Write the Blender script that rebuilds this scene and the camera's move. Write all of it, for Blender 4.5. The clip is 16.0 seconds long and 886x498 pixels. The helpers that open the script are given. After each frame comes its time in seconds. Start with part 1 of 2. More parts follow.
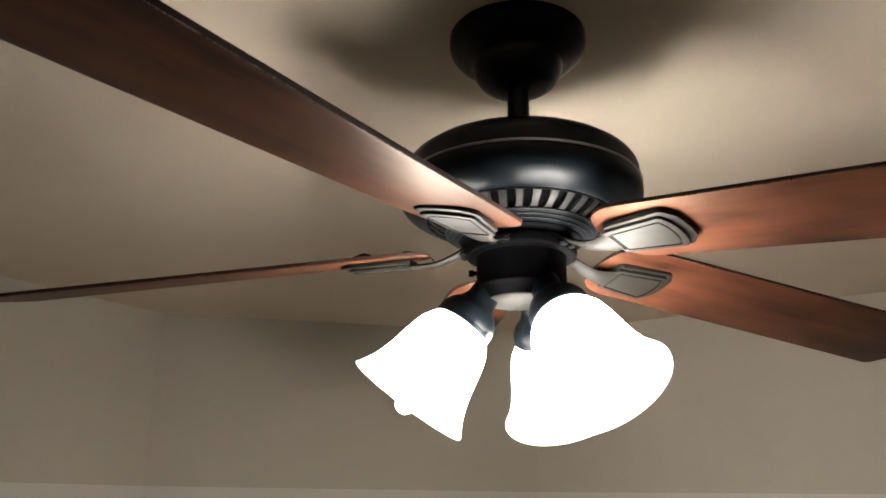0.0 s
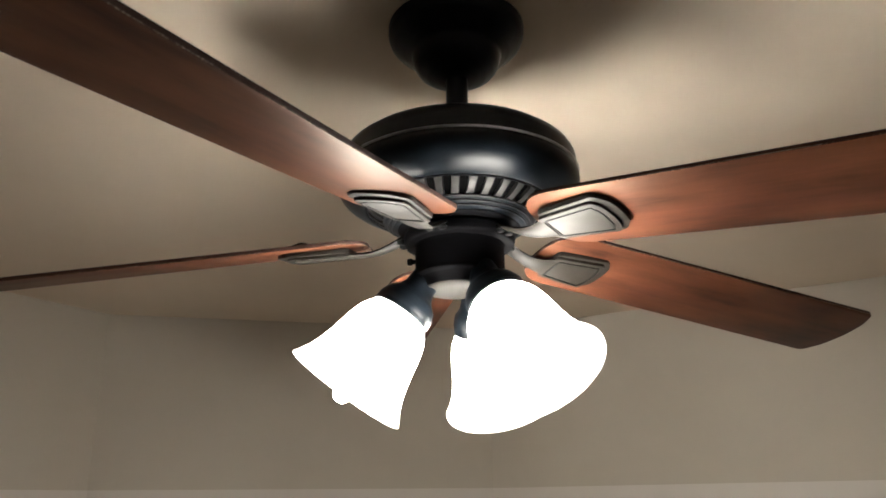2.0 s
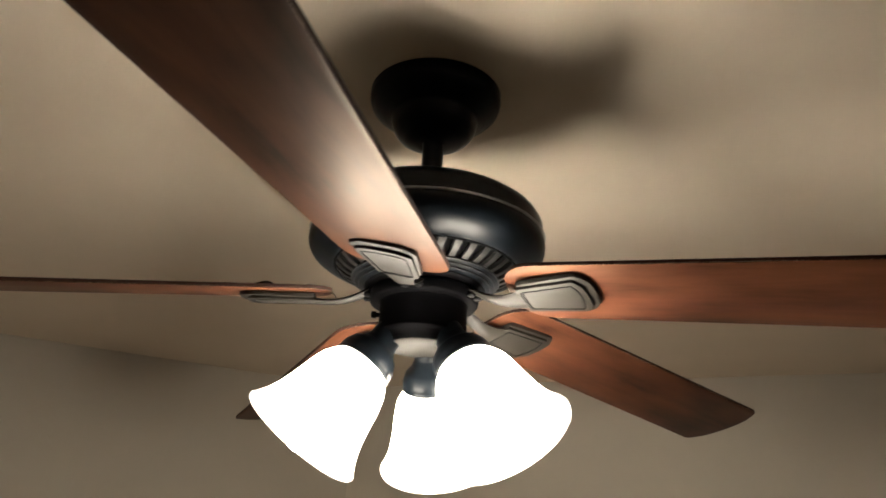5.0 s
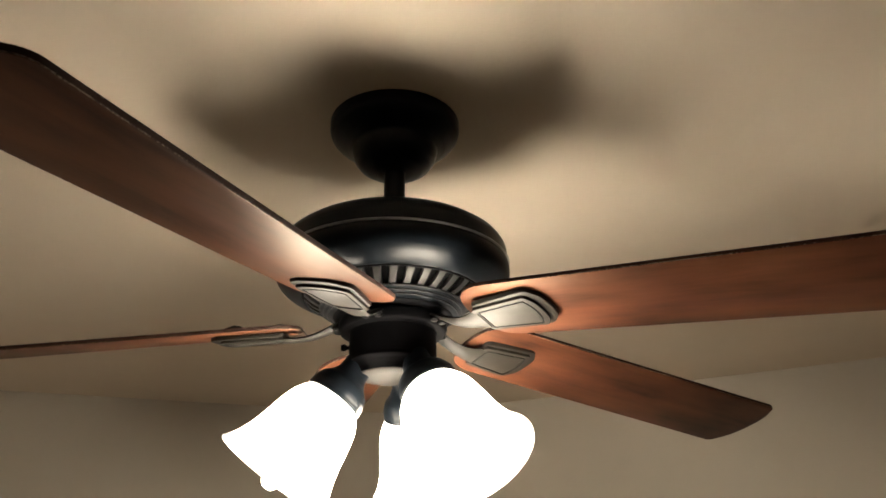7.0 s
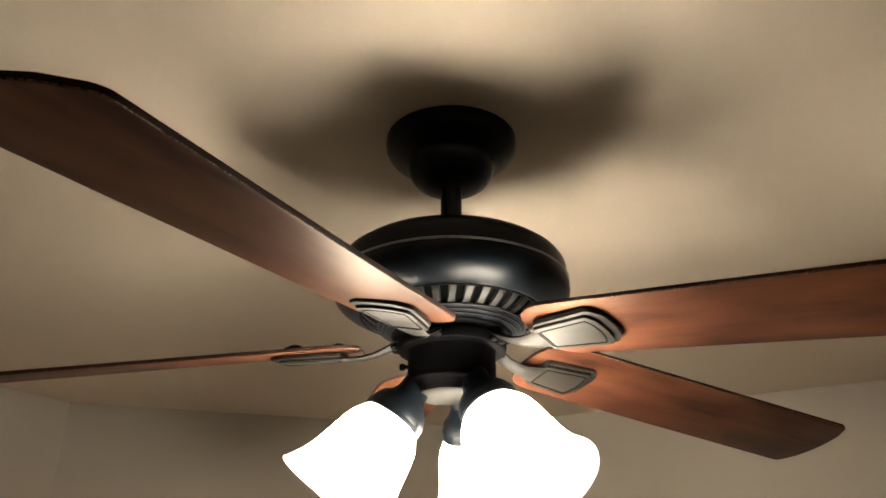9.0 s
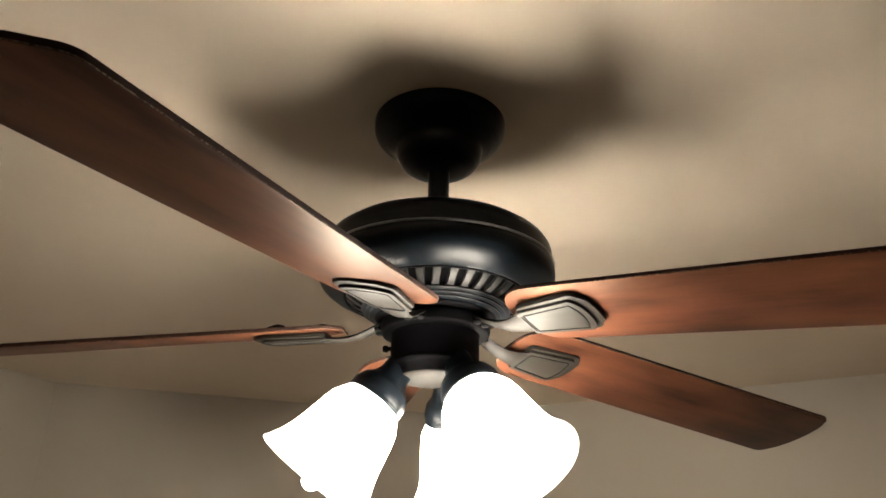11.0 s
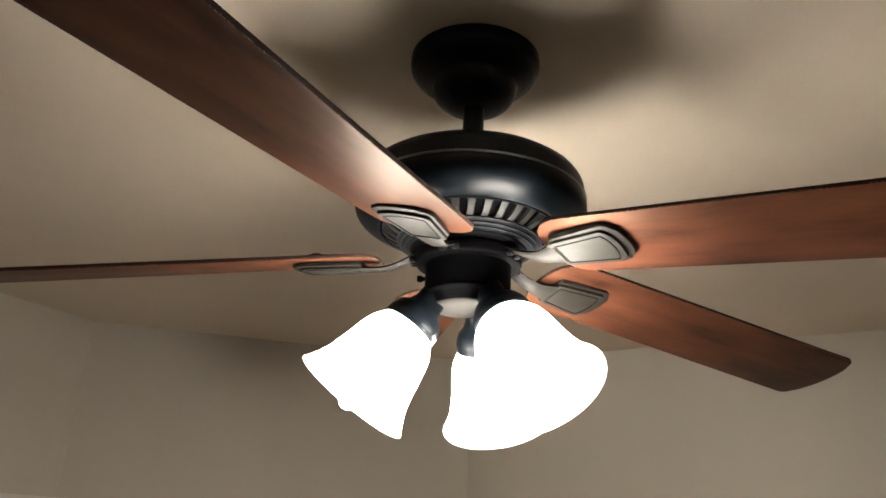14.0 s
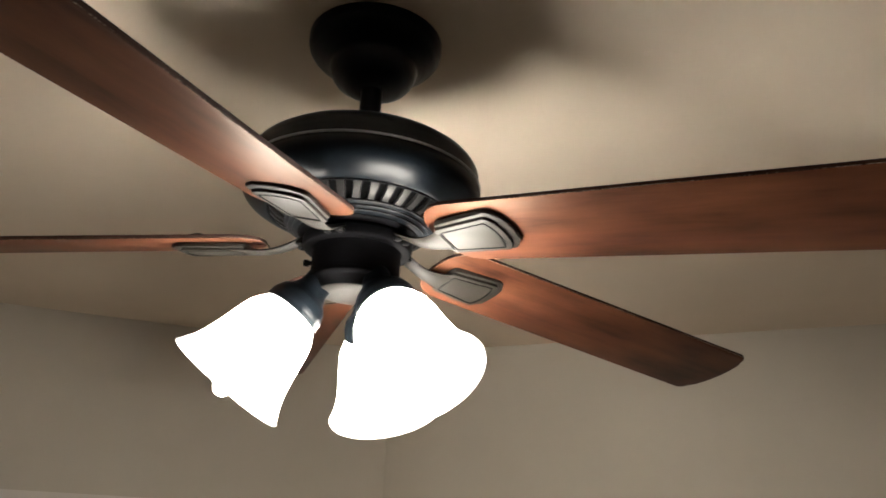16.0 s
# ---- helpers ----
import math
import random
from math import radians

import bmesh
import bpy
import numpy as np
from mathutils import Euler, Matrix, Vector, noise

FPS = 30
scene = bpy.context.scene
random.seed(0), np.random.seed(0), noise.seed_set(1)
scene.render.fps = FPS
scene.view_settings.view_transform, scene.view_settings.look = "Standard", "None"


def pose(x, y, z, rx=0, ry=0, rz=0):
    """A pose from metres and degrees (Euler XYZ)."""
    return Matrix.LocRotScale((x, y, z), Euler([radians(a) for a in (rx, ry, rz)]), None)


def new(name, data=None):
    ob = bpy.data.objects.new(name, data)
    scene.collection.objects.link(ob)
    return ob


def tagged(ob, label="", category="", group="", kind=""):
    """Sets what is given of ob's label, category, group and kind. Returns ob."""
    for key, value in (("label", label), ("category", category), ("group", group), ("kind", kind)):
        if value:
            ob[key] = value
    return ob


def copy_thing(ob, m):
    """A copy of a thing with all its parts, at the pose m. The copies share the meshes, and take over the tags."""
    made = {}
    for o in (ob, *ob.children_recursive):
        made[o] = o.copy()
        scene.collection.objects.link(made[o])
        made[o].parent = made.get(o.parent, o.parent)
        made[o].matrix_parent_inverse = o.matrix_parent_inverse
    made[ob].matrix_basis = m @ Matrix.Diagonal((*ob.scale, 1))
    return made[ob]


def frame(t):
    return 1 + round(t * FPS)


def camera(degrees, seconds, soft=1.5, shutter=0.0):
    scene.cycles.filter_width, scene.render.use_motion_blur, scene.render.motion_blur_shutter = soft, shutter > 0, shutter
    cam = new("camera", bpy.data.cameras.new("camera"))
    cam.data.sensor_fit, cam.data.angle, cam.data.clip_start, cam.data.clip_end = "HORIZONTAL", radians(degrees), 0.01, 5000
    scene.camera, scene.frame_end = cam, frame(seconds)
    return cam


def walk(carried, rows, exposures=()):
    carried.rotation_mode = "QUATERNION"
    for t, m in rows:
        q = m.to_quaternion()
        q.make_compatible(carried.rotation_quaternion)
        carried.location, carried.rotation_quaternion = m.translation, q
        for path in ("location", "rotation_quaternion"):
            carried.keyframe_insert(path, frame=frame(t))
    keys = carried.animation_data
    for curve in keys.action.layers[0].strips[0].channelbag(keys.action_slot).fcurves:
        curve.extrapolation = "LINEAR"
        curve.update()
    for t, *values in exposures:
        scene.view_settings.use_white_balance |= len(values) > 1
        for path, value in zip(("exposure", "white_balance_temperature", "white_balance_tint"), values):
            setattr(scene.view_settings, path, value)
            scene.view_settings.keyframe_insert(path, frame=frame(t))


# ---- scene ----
cam = camera(59.54, 16.0, soft=1.6, shutter=0.5)
# seconds, place (m), yaw, pitch, roll (degrees)
PATH = [
    (0, 0.3473, -0.6321, 1.9712, 34.83, 18.01, 0.78),
    (0.5, 0.3595, -0.6280, 1.9742, 33.31, 18.32, 0.02),
    (1, 0.3708, -0.6123, 1.9702, 31.54, 18.83, -0.74),
    (1.5, 0.3706, -0.6168, 1.9612, 31.07, 18.93, -0.80),
    (2, 0.3606, -0.6170, 1.9593, 31.60, 18.16, -0.58),
    (2.5, 0.3460, -0.6166, 1.9515, 32.14, 17.10, 0.04),
    (3, 0.3366, -0.6170, 1.9470, 32.12, 16.26, 0.67),
    (3.5, 0.3107, -0.6275, 1.9532, 28.07, 16.90, 0.83),
    (4, 0.2371, -0.6556, 1.9601, 18.81, 18.32, -0.23),
    (4.5, 0.2084, -0.6721, 1.9607, 16.73, 19.57, 0.11),
    (5, 0.2525, -0.6826, 1.9524, 19.02, 22.74, 2.85),
    (7.3, 0.3593, -0.6485, 1.9606, 25.52, 24.38, -1.32),
    (7.5, 0.3612, -0.6491, 1.9679, 26.04, 24.73, -1.21),
    (8, 0.3553, -0.6591, 1.9792, 27.48, 25.72, -0.62),
    (8.5, 0.3534, -0.6534, 1.9781, 28.12, 25.79, -0.34),
    (9, 0.3449, -0.6498, 1.9696, 28.64, 24.74, 0.09),
    (9.2, 0.3426, -0.6475, 1.9699, 28.60, 24.92, 0.24),
    (11.5, 0.3512, -0.6422, 1.9580, 28.07, 23.58, 1.58),
    (12, 0.3534, -0.6444, 1.9494, 28.25, 23.09, 2.14),
    (12.5, 0.3562, -0.6412, 1.9486, 28.20, 22.39, 1.99),
    (13, 0.3549, -0.6368, 1.9427, 28.25, 21.53, 1.74),
    (13.5, 0.3517, -0.6438, 1.9375, 28.82, 20.78, 1.99),
    (14, 0.3458, -0.6530, 1.9337, 29.95, 20.81, 2.71),
    (14.5, 0.3512, -0.6487, 1.9330, 30.12, 20.82, 3.02),
    (15, 0.3635, -0.6370, 1.9323, 28.99, 20.79, 2.69),
    (15.5, 0.3722, -0.6262, 1.9326, 27.38, 20.62, 2.82),
    (16, 0.3847, -0.6114, 1.9359, 25.47, 20.49, 2.85),
]
walk(cam, [(t, pose(x, y, z, 90 + pitch, 0, yaw) @ pose(0, 0, 0, 0, 0, roll)) for t, x, y, z, yaw, pitch, roll in PATH],
     exposures=[(0.0, 0.17, 5420, 10), (2.0, 0.20, 5420, 10), (3.5, 0.12, 5480, 10), (4.5, -0.04, 5780, 10), (5.0, -0.06, 5880, 10), (7.5, 0.10, 6120, 10), (9.0, 0.12, 6060, 10),
                (11.5, 0.20, 5780, 10), (13.0, 0.20, 5580, 10), (16.0, 0.18, 5530, 10)])

# ---- light: a dim indoor night, lit by the fan's three lamps alone ----
world = bpy.data.worlds.new("world")
scene.world = world
world.use_nodes = True
world.node_tree.nodes["Background"].inputs["Color"].default_value = (0.02, 0.022, 0.03, 1)
world.node_tree.nodes["Background"].inputs["Strength"].default_value = 0.1
LAMP = 72.0           # radiance of the lit glass
WARM = (1.0, 0.845, 0.635)


# ---- materials ----
def material(name):
    m = bpy.data.materials.new(name)
    m.use_nodes = True
    nt = m.node_tree
    return m, nt, nt.nodes["Principled BSDF"], nt.nodes, nt.links


def ramp(nodes, stops):
    r = nodes.new("ShaderNodeValToRGB")
    while len(r.color_ramp.elements) < len(stops):
        r.color_ramp.elements.new(0.5)
    for e, (p, c) in zip(r.color_ramp.elements, stops):
        e.position, e.color = p, (*c, 1)
    return r


def noise_tex(nodes, links, coords, scale, detail=4, rough=0.5):
    n = nodes.new("ShaderNodeTexNoise")
    n.inputs["Scale"].default_value, n.inputs["Detail"].default_value, n.inputs["Roughness"].default_value = scale, detail, rough
    links.new(coords, n.inputs["Vector"])
    return n


def bump(nodes, links, height, bsdf, strength, distance):
    b = nodes.new("ShaderNodeBump")
    b.inputs["Strength"].default_value, b.inputs["Distance"].default_value = strength, distance
    links.new(height, b.inputs["Height"])
    links.new(b.outputs["Normal"], bsdf.inputs["Normal"])


def paint(name, dark, light, rough=0.75, grain=260.0, depth=0.0006):
    """Rolled wall paint: faint blotches, orange-peel relief."""
    m, nt, bsdf, nodes, links = material(name)
    co = nodes.new("ShaderNodeTexCoord").outputs["Object"]
    blot = noise_tex(nodes, links, co, 2.3, 5, 0.6)
    r = ramp(nodes, [(0.3, dark), (0.7, light)])
    links.new(blot.outputs["Fac"], r.inputs["Fac"])
    links.new(r.outputs["Color"], bsdf.inputs["Base Color"])
    bsdf.inputs["Roughness"].default_value = rough
    peel = noise_tex(nodes, links, co, grain, 2, 0.5)
    bump(nodes, links, peel.outputs["Fac"], bsdf, 0.25, depth)
    return m


def metal(name, base, rough, metallic, shine=0.5):
    """Dark bronze finish with a faint brushed mottling and uneven gloss."""
    m, nt, bsdf, nodes, links = material(name)
    co = nodes.new("ShaderNodeTexCoord").outputs["Object"]
    mott = noise_tex(nodes, links, co, 55, 5, 0.65)
    lo, hi = [c * 0.75 for c in base], [c * 1.3 for c in base]
    r = ramp(nodes, [(0.3, lo), (0.72, hi)])
    links.new(mott.outputs["Fac"], r.inputs["Fac"])
    links.new(r.outputs["Color"], bsdf.inputs["Base Color"])
    rr = nodes.new("ShaderNodeMapRange")
    rr.inputs["To Min"].default_value, rr.inputs["To Max"].default_value = rough - 0.06, rough + 0.08
    links.new(mott.outputs["Fac"], rr.inputs["Value"])
    links.new(rr.outputs["Result"], bsdf.inputs["Roughness"])
    bsdf.inputs["Metallic"].default_value = metallic
    bsdf.inputs["Specular IOR Level"].default_value = shine
    fine = noise_tex(nodes, links, co, 900, 2, 0.5)
    bump(nodes, links, fine.outputs["Fac"], bsdf, 0.08, 0.0002)
    return m


def wood(name, stops, rough, shine, tint=(1.0, 1.0, 1.0), varnish=0.0):
    """Veneer with long grain along x, darker streaks and cloudy figure."""
    m, nt, bsdf, nodes, links = material(name)
    co = nodes.new("ShaderNodeTexCoord").outputs["Object"]
    info = nodes.new("ShaderNodeObjectInfo")
    shift = nodes.new("ShaderNodeVectorMath")
    shift.operation = "MULTIPLY_ADD"
    comb = nodes.new("ShaderNodeCombineXYZ")
    for k in range(3):
        links.new(info.outputs["Random"], comb.inputs[k])
    links.new(comb.outputs["Vector"], shift.inputs[0])
    shift.inputs[1].default_value = (3.1, 1.7, 0.0)
    links.new(co, shift.inputs[2])
    stretch = nodes.new("ShaderNodeMapping")
    stretch.inputs["Scale"].default_value = (4.0, 44.0, 10.0)
    links.new(shift.outputs["Vector"], stretch.inputs["Vector"])
    grain = noise_tex(nodes, links, stretch.outputs["Vector"], 1.6, 7, 0.62)
    grain.inputs["Distortion"].default_value = 0.6
    cloud_map = nodes.new("ShaderNodeMapping")
    cloud_map.inputs["Scale"].default_value = (7.0, 22.0, 5.0)
    links.new(shift.outputs["Vector"], cloud_map.inputs["Vector"])
    cloud = noise_tex(nodes, links, cloud_map.outputs["Vector"], 1.3, 3, 0.5)
    mix = nodes.new("ShaderNodeMath")
    mix.operation = "MULTIPLY_ADD"
    links.new(grain.outputs["Fac"], mix.inputs[0])
    mix.inputs[1].default_value = 0.32
    half = nodes.new("ShaderNodeMath")
    half.operation = "MULTIPLY"
    half.inputs[1].default_value = 0.68
    links.new(cloud.outputs["Fac"], half.inputs[0])
    links.new(half.outputs["Value"], mix.inputs[2])
    r = ramp(nodes, stops)
    links.new(mix.outputs["Value"], r.inputs["Fac"])
    links.new(r.outputs["Color"], bsdf.inputs["Base Color"])
    bsdf.inputs["Roughness"].default_value = rough
    bsdf.inputs["Specular IOR Level"].default_value = shine
    bsdf.inputs["Specular Tint"].default_value = (*tint, 1)
    bsdf.inputs["Metallic"].default_value = varnish
    bump(nodes, links, grain.outputs["Fac"], bsdf, 0.03, 0.0003)
    return m


def glowing(name, colour, strength, rim=1.0):
    """Lit glass; rim: how bright its open end is beside the part round the bulb."""
    m, nt, bsdf, nodes, links = material(name)
    if rim != 1.0:
        split = nodes.new("ShaderNodeSeparateXYZ")
        links.new(nodes.new("ShaderNodeTexCoord").outputs["Object"], split.inputs["Vector"])
        along = nodes.new("ShaderNodeMath")
        along.operation = "MULTIPLY"
        along.inputs[1].default_value = 1 / 0.09
        links.new(split.outputs["Z"], along.inputs[0])
        grade = ramp(nodes, [(0.0, (rim, rim, rim)), (0.25, (0.35, 0.35, 0.35)), (0.5, (1, 1, 1)), (0.72, (0.9, 0.9, 0.9)), (1.0, (0.15, 0.15, 0.15))])
        grade.color_ramp.interpolation = "EASE"
        links.new(along.outputs["Value"], grade.inputs["Fac"])
        power = nodes.new("ShaderNodeMath")
        power.operation = "MULTIPLY"
        power.inputs[1].default_value = strength
        links.new(grade.outputs["Color"], power.inputs[0])
        links.new(power.outputs["Value"], bsdf.inputs["Emission Strength"])
    bsdf.inputs["Base Color"].default_value = (0.85, 0.84, 0.8, 1)
    bsdf.inputs["Roughness"].default_value = 0.45
    bsdf.inputs["Emission Color"].default_value = (*colour, 1)
    bsdf.inputs["Emission Strength"].default_value = strength
    return m


CEILING = paint("ceiling_paint", (0.695, 0.594, 0.464), (0.755, 0.650, 0.517), 0.85, 180, 0.0012)
WALL = paint("taupe_wall_paint", (0.500, 0.455, 0.380), (0.540, 0.492, 0.415))
WALL_LOW = paint("beige_wall_paint", (0.63, 0.59, 0.54), (0.67, 0.63, 0.58))
FLOOR = wood("oak_floor_wood", [(0.3, (0.05, 0.028, 0.017)), (0.7, (0.11, 0.066, 0.040))], 0.4, 0.5)
BRONZE = metal("black_bronze_paint", (0.0043, 0.0060, 0.0082), 0.31, 0.0, 0.10)
RIDGE = metal("polished_bronze_ridge", (0.014, 0.014, 0.0145), 0.36, 0.0, 0.18)
IRON = metal("satin_bronze_iron", (0.0108, 0.0094, 0.0074), 0.51, 0.0, 0.12)
MATTE = metal("matte_black_hub", (0.0028, 0.0028, 0.0033), 0.55, 0.0, 0.025)
PALE = metal("pale_satin_metal", (0.030, 0.028, 0.0245), 0.58, 0.0, 0.10)
TRIM = metal("worn_bronze_trim", (0.30, 0.30, 0.31), 0.34, 0.5)
RIB = metal("grey_bronze_rib", (0.013, 0.0125, 0.012), 0.42, 0.0, 0.20)
# shade between the vent ribs put into the colour: near-black, almost no gloss
SLOT = metal("shade_black_inner_metal", (0.0015, 0.0015, 0.0016), 0.8, 0.0, 0.02)
SCREW = metal("screw_metal", (0.006, 0.006, 0.006), 0.5, 0.0, 0.07)
CHERRY = wood("cherry_veneer", [(0.33, (0.010, 0.0036, 0.0022)), (0.47, (0.045, 0.0160, 0.0082)), (0.7, (0.080, 0.0305, 0.0148))], 0.44, 0.08, (1.0, 0.72, 0.42), 0.10)
WALNUT = wood("dark_walnut_veneer", [(0.35, (0.024, 0.012, 0.009)), (0.7, (0.046, 0.025, 0.018))], 0.55, 0.12)


def worn_edge():
    """The blade's arris: dark stain rubbed through to pale board in specks."""
    m, nt, bsdf, nodes, links = material("worn_blade_edge")
    co = nodes.new("ShaderNodeTexCoord").outputs["Object"]
    specks = noise_tex(nodes, links, co, 420, 3, 0.6)
    patches = noise_tex(nodes, links, co, 9, 2, 0.5)
    both = nodes.new("ShaderNodeMath")
    both.operation = "MULTIPLY"
    links.new(specks.outputs["Fac"], both.inputs[0])
    links.new(patches.outputs["Fac"], both.inputs[1])
    r = ramp(nodes, [(0.22, (0.04, 0.022, 0.015)), (0.35, (0.22, 0.165, 0.12))])
    links.new(both.outputs["Value"], r.inputs["Fac"])
    links.new(r.outputs["Color"], bsdf.inputs["Base Color"])
    bsdf.inputs["Roughness"].default_value = 0.6
    bsdf.inputs["Specular IOR Level"].default_value = 0.15
    return m


WORN = worn_edge()
# the three bulbs are of unequal strength: (shade, its inside, bulb) for each, in order round the axis
LAMPS = [(glowing("lit_frosted_glass_" + nm, WARM, LAMP * a, 0.05), glowing("lit_frosted_inside_" + nm, WARM, LAMP * b), glowing("lit_bulb_" + nm, (1.0, 0.82, 0.58), LAMP * c))
         for nm, a, b, c in (("weak", 0.74, 0.35, 0.6), ("strong", 1.55, 1.6, 4.5), ("middling", 1.42, 1.6, 4.5))]


# ---- mesh helpers ----
def part(name, bm, mats, parent=None, label="", smooth=True, m=None):
    me = bpy.data.meshes.new(name)
    bmesh.ops.recalc_face_normals(bm, faces=bm.faces)
    bm.to_mesh(me)
    bm.free()
    for mat in (mats if isinstance(mats, (list, tuple)) else [mats]):
        me.materials.append(mat)
    if smooth:
        me.shade_smooth()
        me.set_sharp_from_angle(angle=radians(38))
    ob = new(name, me)
    if parent is not None:
        ob.parent = parent
    if m is not None:
        ob.matrix_basis = m
    return tagged(ob, label) if label else ob


def lathe(profile, n=96, cap=False):
    """A body turned about z from (radius, height) pairs."""
    bm = bmesh.new()
    rings = []
    for r, z in profile:
        rings.append([bm.verts.new((r * math.cos(2 * math.pi * i / n), r * math.sin(2 * math.pi * i / n), z)) for i in range(n)])
    for a, b in zip(rings, rings[1:]):
        for i in range(n):
            bm.faces.new((a[i], a[(i + 1) % n], b[(i + 1) % n], b[i]))
    if cap:
        bm.faces.new(rings[0])
        bm.faces.new(rings[-1])
    return bm


def rounded(profile, cut=0.0015):
    """Breaks each corner of a profile into a short chamfer, for worn and pressed edges."""
    out = [profile[0]]
    for a, b, c in zip(profile, profile[1:], profile[2:]):
        b2 = Vector(b)
        for o in (a, c):
            d = Vector(o) - b2
            out.append(tuple(b2 + d * min(cut / max(d.length, 1e-6), 0.4)))
    return out + [profile[-1]]


def slab(outline, z0, z1, bevel=0.0):
    """A flat plate from an outline, with eased edges on the side at z0."""
    bm = bmesh.new()
    low = [bm.verts.new((x, y, z0)) for x, y in outline]
    high = [bm.verts.new((x, y, z1)) for x, y in outline]
    f0, f1 = bm.faces.new(low), bm.faces.new(high)
    for i in range(len(outline)):
        j = (i + 1) % len(outline)
        bm.faces.new((low[i], low[j], high[j], high[i]))
    bmesh.ops.recalc_face_normals(bm, faces=bm.faces)
    if bevel:
        edges = [e for e in bm.edges if abs(e.verts[0].co.z - z0) < 1e-6 and abs(e.verts[1].co.z - z0) < 1e-6]
        bmesh.ops.bevel(bm, geom=edges, offset=bevel, segments=2, profile=0.6, affect="EDGES")
    return bm


def tube(points, radius, n=10):
    bm = bmesh.new()
    pts = [Vector(p) for p in points]
    rings = []
    for i, p in enumerate(pts):
        d = (pts[min(i + 1, len(pts) - 1)] - pts[max(i - 1, 0)]).normalized()
        q = d.to_track_quat("Z", "Y")
        rings.append([bm.verts.new(p + q @ Vector((radius * math.cos(2 * math.pi * k / n), radius * math.sin(2 * math.pi * k / n), 0))) for k in range(n)])
    for a, b in zip(rings, rings[1:]):
        for k in range(n):
            bm.faces.new((a[k], a[(k + 1) % n], b[(k + 1) % n], b[k]))
    bm.faces.new(rings[0])
    bm.faces.new(rings[-1])
    return bm


def arc(cx, cy, r, a0, a1, n=5):
    return [(cx + r * math.cos(radians(a0 + (a1 - a0) * i / n)), cy + r * math.sin(radians(a0 + (a1 - a0) * i / n))) for i in range(n + 1)]


# ---- the room ----
TOP = 2.4396          # ceiling
BAND = 1.997          # where the upper wall's darker paint begins
Z0 = 2.155            # level from which the fan's heights count
CORNERS = [(-1.43, -3.0), (-1.43, 0.615), (-0.695, 1.35), (3.0, 1.35), (3.0, -3.0)]


def wall(name, a, b, label):
    """A wall between two plan points, its thickness outside the room; the lower coat stands a little proud."""
    a, b = Vector((*a, 0)), Vector((*b, 0))
    d = (b - a).normalized()
    out = Vector((-d.y, d.x, 0))

    def block(lo, hi, t0, t1, ends):
        bm = bmesh.new()
        v = [bm.verts.new(p + out * t + Vector((0, 0, z))) for z in (lo, hi) for p, t in ((a - d * ends, t0), (b + d * ends, t0), (b + d * ends, t1), (a - d * ends, t1))]
        for f in ((0, 1, 2, 3), (4, 5, 6, 7), (0, 1, 5, 4), (1, 2, 6, 5), (2, 3, 7, 6), (3, 0, 4, 7)):
            bm.faces.new([v[i] for i in f])
        return bm
    ob = part(name, block(BAND, TOP + 0.1, 0.0, 0.12, 0.06), WALL, smooth=False)
    tagged(ob, label, "wall", kind="structure")
    part("lower_wall", block(-0.1, BAND, -0.003, 0.12, 0.06), WALL_LOW, ob, "lighter beige lower wall", smooth=False)
    return ob


for nm, i, lab in (("wall_west", 0, "taupe painted wall beside the angled corner"), ("wall_angled", 1, "taupe painted wall set diagonally across the corner"),
                   ("wall_north", 2, "long taupe painted wall with lighter lower part"), ("wall_east", 3, "plain taupe painted wall"),
                   ("wall_south", 4, "plain taupe painted wall")):
    wall(nm, CORNERS[i], CORNERS[(i + 1) % 5], lab)


def sheet(name, z0, z1, mat, label, category):
    bm = slab([(-1.6, -3.15), (3.15, -3.15), (3.15, 1.5), (-1.6, 1.5)], z0, z1)
    return tagged(part(name, bm, mat, smooth=False), label, category, kind="structure")


sheet("ceiling", TOP, TOP + 0.09, CEILING, "flat warm beige painted ceiling", "ceiling")
sheet("floor", -0.09, 0.0, FLOOR, "plain dark wooden floor", "floor")

# ---- the ceiling fan ----
fan = new("ceiling_fan")
fan.matrix_basis = pose(0, 0, Z0)
tagged(fan, "black bronze ceiling fan with cherry blades and three lit shades", "ceiling fan")

part("canopy", lathe(rounded([(0.0717, 0.2843), (0.0717, 0.2745), (0.0700, 0.2690), (0.0650, 0.2635), (0.0560, 0.2575), (0.0480, 0.2542), (0.0466, 0.2515),
                      (0.0461, 0.2462), (0.0440, 0.2393), (0.0388, 0.2326), (0.0300, 0.2270), (0.0185, 0.2238), (0.0116, 0.2232)], 0.001)), BRONZE, fan, "black bronze ceiling canopy")
part("downrod", lathe([(0.0113, 0.2290), (0.0113, 0.1560)], 40), BRONZE, fan)
part("coupling", lathe(rounded([(0.0113, 0.1860), (0.0165, 0.1840), (0.0180, 0.1800), (0.0180, 0.1640), (0.024, 0.1600)]), 48), BRONZE, fan)
housing = part("motor_housing", lathe(rounded([(0.0120, 0.1595), (0.0500, 0.1580), (0.0780, 0.1515), (0.1020, 0.1415), (0.1124, 0.1335), (0.1168, 0.1260), (0.1174, 0.1180), (0.1177, 0.1130), (0.1180, 0.1092),
                      (0.1187, 0.1070), (0.1194, 0.1045), (0.1194, 0.0991), (0.1180, 0.0940), (0.1145, 0.0894), (0.1090, 0.0853),
                      (0.1021, 0.0814), (0.0955, 0.0783), (0.0915, 0.0775), (0.0904, 0.0794), (0.0880, 0.0798)], 0.0012), 128), BRONZE, fan, "glossy black bronze motor housing")
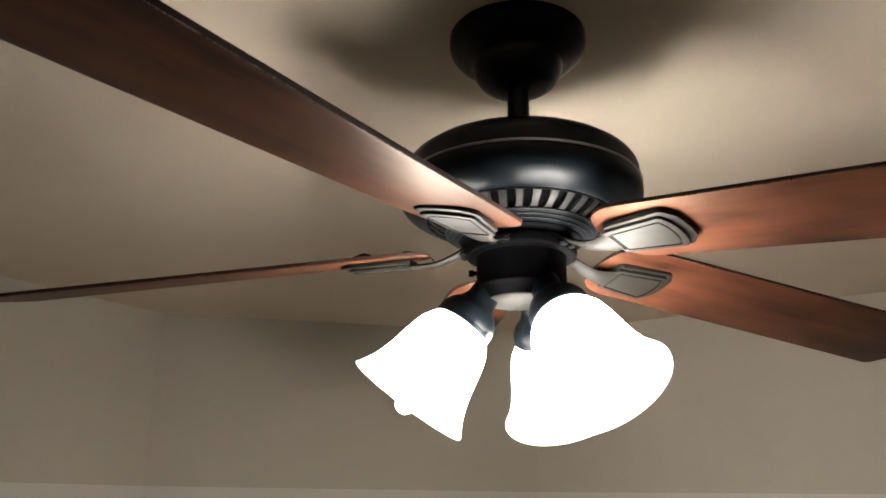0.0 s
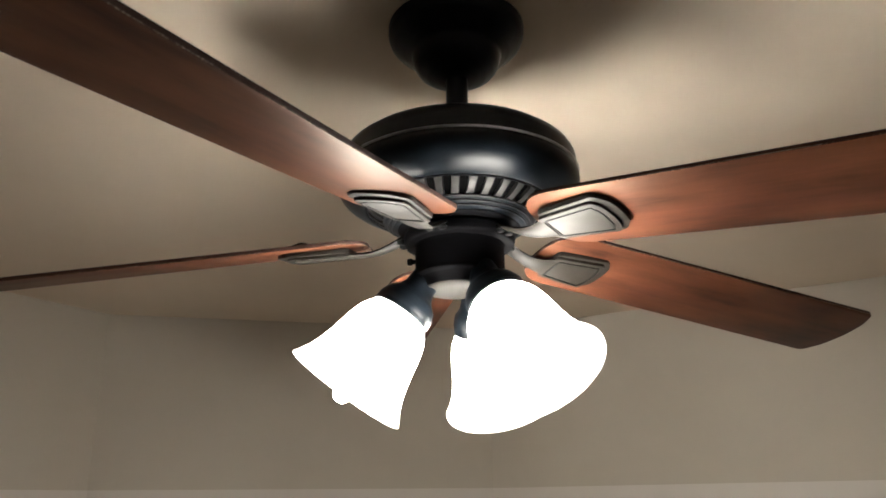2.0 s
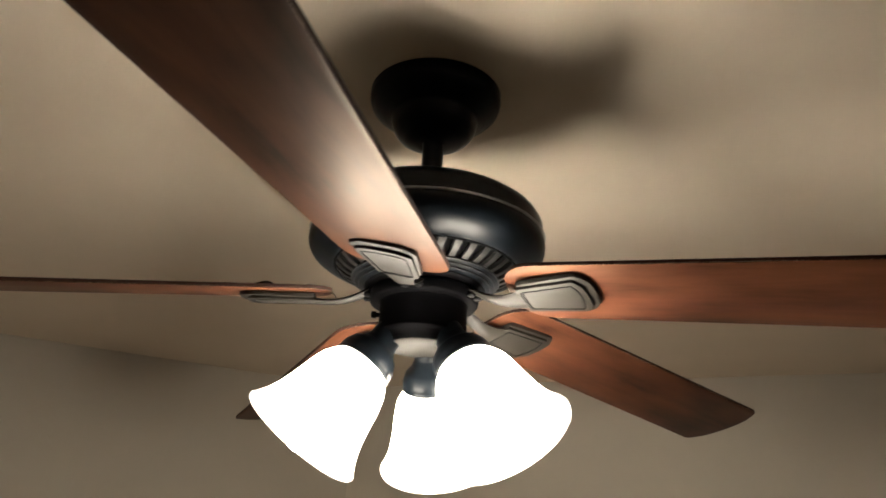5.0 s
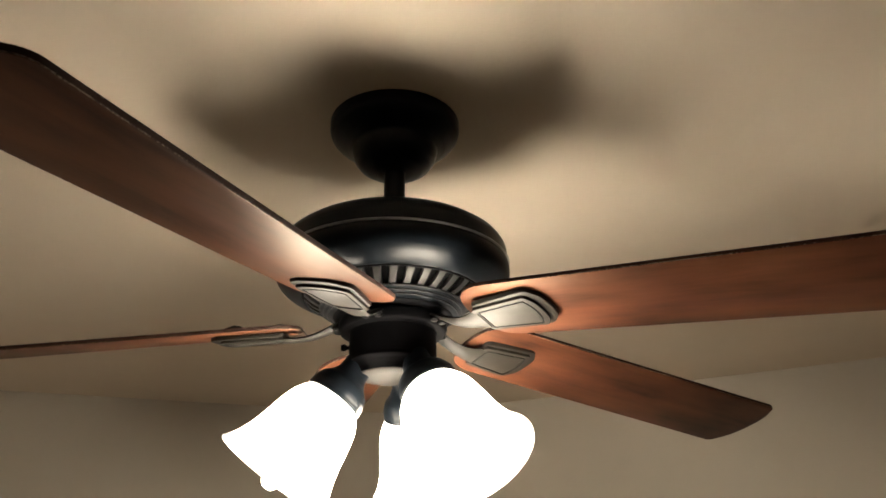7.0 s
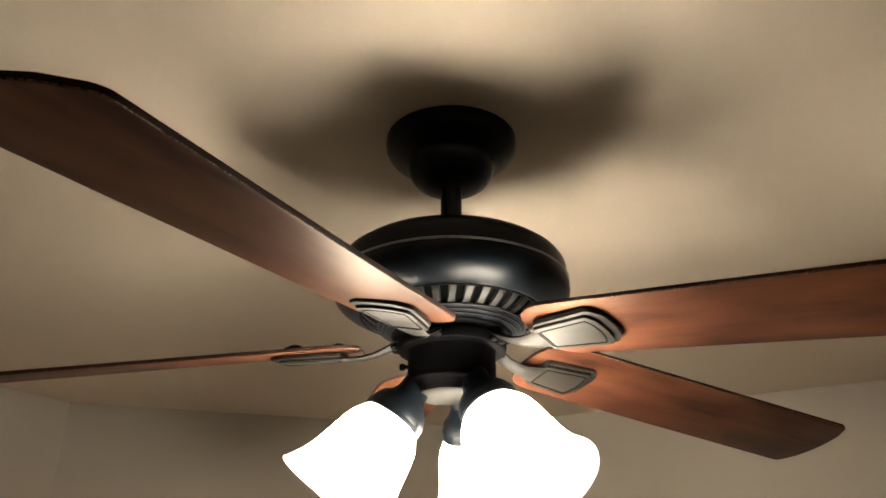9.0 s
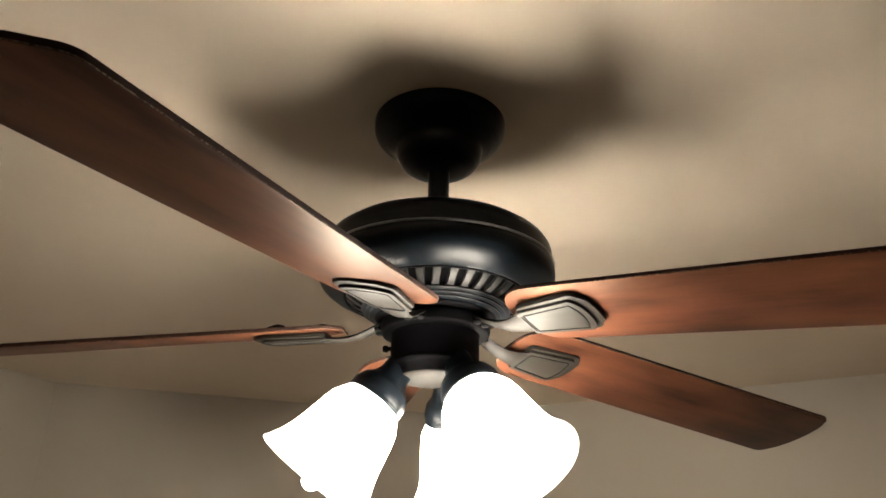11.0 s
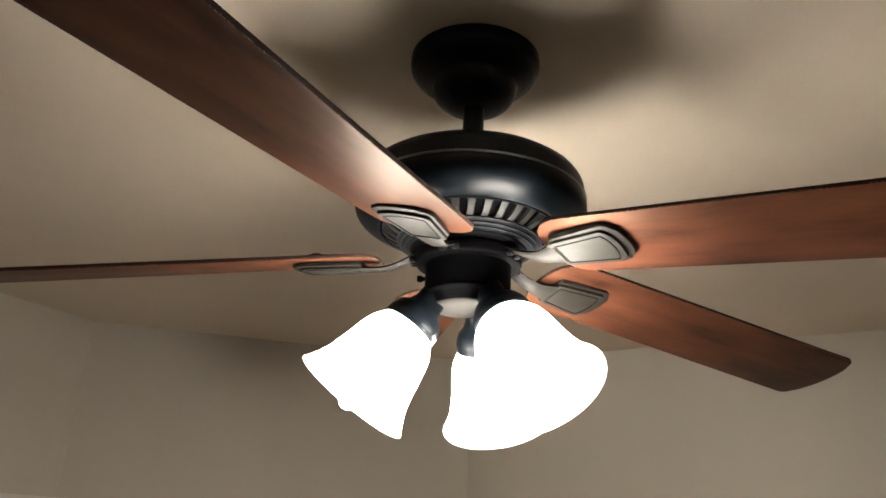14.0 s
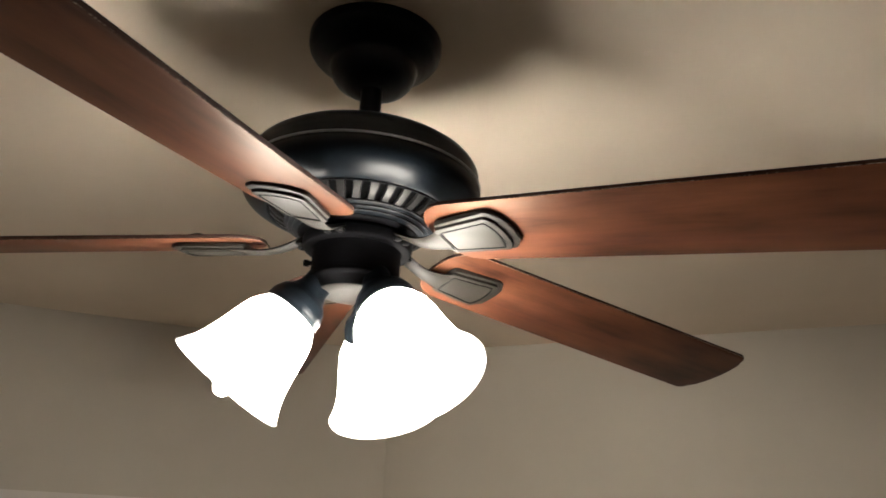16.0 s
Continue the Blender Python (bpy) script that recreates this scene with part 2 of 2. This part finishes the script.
part("trim_ring", lathe(rounded([(0.1172, 0.1126), (0.1190, 0.1121), (0.1197, 0.1112), (0.1193, 0.1103), (0.1176, 0.1098)], 0.0002), 128), TRIM, housing)
part("vent_drum", lathe([(0.0885, 0.0798), (0.0690, 0.0668)], 96), SLOT, housing, "recess behind the cooling vents, coloured near-black as shade")
part("vent_ring", lathe(rounded([(0.0690, 0.0672), (0.0736, 0.0664), (0.0730, 0.0642), (0.0694, 0.0634), (0.0688, 0.0614), (0.0652, 0.0606), (0.0646, 0.0588), (0.0600, 0.0578), (0.0540, 0.0574)], 0.0004), 96), BRONZE, housing)
for rad, z in ((0.0734, 0.0653), (0.0691, 0.0624), (0.0649, 0.0597)):
    part("vent_bead", lathe([(rad + 0.0010 * math.cos(a * math.pi / 6), z + 0.0010 * math.sin(a * math.pi / 6)) for a in range(13)], 96), RIDGE, housing)
part("lip_bead", lathe([(0.0909 + 0.0015 * math.cos(a * math.pi / 6), 0.0779 + 0.0015 * math.sin(a * math.pi / 6)) for a in range(13)], 96), MATTE, housing)


def vent_rib():
    """One curved rib between two cooling slots, at the +x side."""
    bm = bmesh.new()
    rows = []
    for i in range(5):
        k = i / 4
        r = 0.0902 - 0.0170 * k + 0.0010 * math.sin(math.pi * k)
        z = 0.0776 - 0.0114 * k - 0.0010 * math.sin(math.pi * k)
        hw = (0.0039 + 0.0008 * abs(2 * k - 1) ** 3) * (1 - 0.16 * k)
        y = -0.0016 * (k - 0.5)
        rows.append([bm.verts.new((r - 0.0020, y - hw, z + 0.0034)), bm.verts.new((r - 0.0004, y - hw * 0.86, z)), bm.verts.new((r, y, z)), bm.verts.new((r - 0.0004, y + hw * 0.86, z)), bm.verts.new((r - 0.0020, y + hw, z + 0.0034))])
    for a, b in zip(rows, rows[1:]):
        for i in range(4):
            bm.faces.new((a[i], a[i + 1], b[i + 1], b[i]))
    return bm


RIBS = 35
rib = part("vent_rib", vent_rib(), RIB, housing)
for i in range(1, RIBS):
    o = new("vent_rib", rib.data)
    o.parent = housing
    o.matrix_basis = pose(0, 0, 0, 0, 0, 360 / RIBS * i)

part("rotor_plate", lathe(rounded([(0.0600, 0.0566), (0.0585, 0.0552), (0.0560, 0.0545), (0.0480, 0.0540)], 0.0008)), MATTE, fan)
part("flywheel", lathe(rounded([(0.0440, 0.0535), (0.0525, 0.0530), (0.0540, 0.0510), (0.0540, 0.0430), (0.0520, 0.0400), (0.0400, 0.0398)], 0.0012)), MATTE, fan)
switch = part("switch_housing", lathe(rounded([(0.0440, 0.0402), (0.0431, 0.0380), (0.0431, 0.0120), (0.0438, 0.0110), (0.0438, 0.0085), (0.0400, 0.0070), (0.0365, 0.0004), (0.0352, -0.0022)], 0.0010)), MATTE, fan, "matte black cylindrical switch housing")
part("bottom_cap", lathe(rounded([(0.0354, -0.0016), (0.0346, -0.0036), (0.0250, -0.0050), (0.0, -0.0052)], 0.0010), 64), PALE, switch, "pale satin cap under the switch housing")
for a in (118, 208):
    bm = lathe(rounded([(0.0, 0.0048), (0.0032, 0.0044), (0.0036, 0.0), (0.0022, -0.0010), (0.0022, -0.004)], 0.0004), 14)
    part("thumb_screw", bm, SCREW, switch, m=pose(0, 0, 0, 0, 0, a) @ pose(0.0465, 0, 0.0265, 0, 90, 0))


# blades: azimuth, droop, twist (degrees from slopes)
def blade_outline():
    root, tip = -0.066, 0.400
    half = lambda x: 0.0472 + 0.0075 * min(max((x + 0.03) / 0.42, 0.0), 1.0)
    out = []
    # root end: a blunt half oval
    for i in range(17):
        a = math.pi / 2 + math.pi * i / 16
        c, s = math.cos(a), math.sin(a)
        out.append((-0.018 + 0.042 * math.copysign(abs(c) ** 0.75, c), half(-0.02) * math.copysign(abs(s) ** 0.75, s)))
    # near edge out to the tip, rounded corner, bowed end, corner, back
    for x in (0.06, 0.14, 0.22, 0.30, 0.36):
        out.append((x, -half(x)))
    h = half(tip)
    out += arc(tip - 0.019, -h + 0.012, 0.012, -90, -22, 5)
    for k in (-0.6, -0.3, 0.0, 0.3, 0.6):
        out.append((tip + 0.004 - 0.012 * k * k, h * k))
    out += arc(tip - 0.019, h - 0.012, 0.012, 22, 90, 5)
    for x in (0.36, 0.30, 0.22, 0.14, 0.06):
        out.append((x, half(x)))
    return out


def blade_mesh():
    bm = slab(blade_outline(), 0.0, 0.0038, 0.0009)
    for f in bm.faces:
        f.material_index = 0 if f.normal.z < -0.9 else (2 if f.normal.z < -0.2 else 1)
    return bm


def smoothstep(k):
    k = min(max(k, 0.0), 1.0)
    return k * k * (3 - 2 * k)


H0 = 0.0391
TWIST = -0.225
BASE = -12.0
# order round the axis: azimuth shift, slope along, change of slope across, length, sag of the bracket
BLADES = [(0, 2.0, -0.117, 0.026, 0.96, -0.0023), (1, 4.9, -0.116, 0.016, 1.0, -0.0020), (2, -0.75, -0.091, -0.005, 1.01, 0.0), (3, 3.4, -0.084, 0.04, 0.98, 0.0), (4, 3.5, -0.080, -0.020, 1.0, 0.0)]


def plate_outline(r0, r1, h0, h1, bow, round0=0.004, round1=0.005):
    """A shield-shaped plate: narrow at the arm, wider and bowed at its outer end."""
    out = arc(r0 + round0, -h0 + round0, round0, 180, 265, 3)
    out += arc(r1 - round1, -h1 + round1, round1, 275, 335, 4)
    out += [(r1 + bow * (1 - k * k), h1 * k) for k in (-0.6, -0.3, 0.0, 0.3, 0.6)]
    out += arc(r1 - round1, h1 - round1, round1, 25, 85, 4)
    out += arc(r0 + round0, h0 - round0, round0, 95, 180, 3)
    return out


def groove(r0, r1, h0, h1, bow, z, width=0.0012):
    """A raised hairline round the plate's panel."""
    outer = plate_outline(r0, r1, h0, h1, bow, 0.0015, 0.002)
    inner = plate_outline(r0 + width, r1 - width, h0 - width, h1 - width, bow, 0.0012, 0.0016)
    bm = bmesh.new()
    a = [bm.verts.new((x, y, z)) for x, y in outer]
    b = [bm.verts.new((x, y, z)) for x, y in inner]
    c = [bm.verts.new((x, y, z + 0.003)) for x, y in outer]
    e = [bm.verts.new((x, y, z + 0.003)) for x, y in inner]
    n = len(outer)
    for i in range(n):
        j = (i + 1) % n
        bm.faces.new((a[i], a[j], b[j], b[i]))
        bm.faces.new((a[i], a[j], c[j], c[i]))
        bm.faces.new((b[i], b[j], e[j], e[i]))
    return bm


def lay(bm, twist=TWIST, slope=-0.06):
    """Tilts a plate with the blade it carries: heights count from the blade's underside at radius 0.15."""
    for v in bm.verts:
        v.co.z += H0 + slope * (v.co.x - 0.15) + twist * v.co.y
    return bm


def arm_mesh():
    """The curved iron from flywheel to plate: wide and flat, dipping under the blade."""
    path = [(0.046, 0.0522, 0.0112), (0.053, 0.0502, 0.0106), (0.060, 0.0468, 0.0098), (0.068, 0.0427, 0.0092), (0.077, 0.0390, 0.0092), (0.086, 0.0367, 0.0098), (0.095, 0.0357, 0.0116), (0.103, 0.0355, 0.0142), (0.1085, 0.0356, 0.0166)]
    bm = bmesh.new()
    rings = []
    for r, h, hw in path:
        tw = TWIST * smoothstep((r - 0.055) / 0.04)
        t = 0.0022
        sec = [(-hw, 0.0), (-hw * 0.7, -t), (hw * 0.7, -t), (hw, 0.0), (hw * 0.8, t), (-hw * 0.8, t)]
        rings.append([bm.verts.new((r, y, h + z + tw * y)) for y, z in sec])
    for a, b in zip(rings, rings[1:]):
        for i in range(6):
            bm.faces.new((a[i], a[(i + 1) % 6], b[(i + 1) % 6], b[i]))
    bm.faces.new(rings[0])
    bm.faces.new(rings[-1])
    return bm


def blade_iron():
    iron = part("blade_iron", arm_mesh(), IRON, fan, "curved satin bronze blade bracket with stepped plate")
    part("plate_base", lay(slab(plate_outline(0.1055, 0.1720, 0.0222, 0.0288, 0.0050, 0.006, 0.011), -0.0046, -0.0002, 0.0028)), IRON, iron)
    part("plate_face", lay(slab(plate_outline(0.1050, 0.1650, 0.0190, 0.0244, 0.0042, 0.004, 0.006), -0.0074, -0.0044, 0.0010)), IRON, iron)
    part("panel_line", lay(groove(0.1100, 0.1598, 0.0146, 0.0196, 0.0038, -0.0079, 0.0010)), MATTE, iron)
    part("panel", lay(slab(plate_outline(0.1113, 0.1585, 0.0133, 0.0183, 0.0036, 0.0012, 0.0016), -0.0076, -0.0070, 0.0002)), IRON, iron)
    for y in (-0.0062, 0.0062):
        bm = lathe(rounded([(0.0, -0.0034), (0.0030, -0.0032), (0.0042, -0.0020), (0.0042, 0.0), (0.0020, 0.0), (0.0020, 0.0040)], 0.0003), 16)
        part("mounting_screw", bm, SCREW, iron, m=pose(0.0555, y, 0.0462))
    for x, y in ((0.112, 0.0), (0.152, -0.016), (0.152, 0.016)):
        bm = lathe(rounded([(0.0, 0.0040), (0.0055, 0.0038), (0.0070, 0.0028), (0.0074, 0.0010), (0.0112, 0.0008), (0.0112, -0.001)], 0.0003), 20)
        part("screw", bm, SCREW, iron, m=pose(x, y, H0 - 0.06 * (x - 0.15) + TWIST * y + 0.0056))
    return iron


first_iron = blade_iron()
blade_data = None
for k, shift, droop, dk, length, sag in BLADES:
    az = BASE + 72 * (k - 1)
    if k == 0:
        first_iron.matrix_basis = pose(0, 0, sag, 0, 0, az + 1.7)
    else:
        copy_thing(first_iron, pose(0, 0, sag, 0, 0, az + 1.7))
    m = pose(0, 0, 0, 0, 0, az + shift) @ pose(0.15, 0, H0 + sag, 0, -math.degrees(math.atan(droop)), 0) @ pose(0, 0, 0, math.degrees(math.atan(TWIST + dk)), 0, 0)
    if blade_data is None:
        b = part("blade", blade_mesh(), [CHERRY, WALNUT, WORN], fan, "cherry veneered blade with dark walnut edge")
        blade_data = b.data
    else:
        b = tagged(new("blade", blade_data), "cherry veneered blade with dark walnut edge")
        b.parent = fan
    b.matrix_basis = m @ Matrix.Diagonal((length, 1, 1, 1))

# a stray end of wire stands up behind one blade bracket
part("wire", tube([(0.1040, 0, 0.0452), (0.0965, 0, 0.0432), (0.0942, 0, 0.0440), (0.0924, 0, 0.0471), (0.0885, 0, 0.0441), (0.0835, 0, 0.0375)], 0.0005, 6), SCREW, fan, "thin bent wire end", m=pose(0, 0, 0, 0, 0, BASE + 72 * 3 + 2.4))

# ---- light kit: three bell shades, turned from the axis and hanging outwards ----
TILT_DOWN = 54.94
RIM_R, RIM_RHO, RIM_Z = 0.0594, 0.1061, -0.0975
SHADE = [(0.0588, 0.0), (0.0558, 0.0050), (0.0507, 0.0140), (0.0467, 0.0250), (0.0434, 0.0380), (0.0411, 0.0500), (0.0387, 0.0620), (0.0358, 0.0720), (0.0312, 0.0800), (0.0268, 0.0860), (0.0240, 0.0885)]


def shade_mesh():
    bm = lathe(SHADE + [(r - 0.0022, z) for r, z in reversed(SHADE)], 72)
    outside = 72 * (len(SHADE) - 1)
    for i, f in enumerate(bm.faces):
        f.material_index = 0 if i < outside else 1
    # the rolled lip of the rim
    n = 72
    lip = lathe([(SHADE[0][0] + 0.0003, 0.0006), (SHADE[0][0] - 0.0002, -0.0010), (SHADE[0][0] - 0.0019, -0.0010), (SHADE[0][0] - 0.0024, 0.0006)], n)
    me = bpy.data.meshes.new("lip")
    lip.to_mesh(me)
    lip.free()
    bm.from_mesh(me)
    bpy.data.meshes.remove(me)
    return bm


lamp = None
for k in range(3):
    az = 217.4 + 120 * k
    # local z runs from the rim back to the neck
    m = pose(0, 0, 0, 0, 0, az) @ pose(RIM_RHO, 0, RIM_Z, 0, -(90 - TILT_DOWN), 0)
    if lamp is None:
        lamp = part("shade_fitter", lathe(rounded([(0.0268, 0.0845), (0.0290, 0.0850), (0.0295, 0.0868), (0.0288, 0.0884), (0.0290, 0.0905), (0.0285, 0.0950), (0.0250, 0.1035), (0.0186, 0.1096), (0.0150, 0.1170), (0.0145, 0.1330)], 0.0006), 56), BRONZE, fan, "black bronze shade cup", m=m)
        part("glass_shade", shade_mesh(), LAMPS[0][:2], lamp, "lit frosted white glass bell shade")
        part("bulb", lathe([(0.0, -0.0130), (0.0046, -0.0120), (0.0078, -0.0085), (0.0087, -0.0030), (0.0098, 0.0050), (0.0130, 0.0150), (0.0160, 0.0280), (0.0165, 0.0400), (0.0140, 0.0550), (0.0110, 0.0680), (0.0105, 0.0860)], 32), LAMPS[0][2], lamp, "lit frosted light bulb")
    else:
        for o in copy_thing(lamp, m).children:
            for slot, bright in zip(o.material_slots, LAMPS[k][2:] if o.name.startswith("bulb") else LAMPS[k][:2]):
                slot.link = "OBJECT"
                slot.material = bright
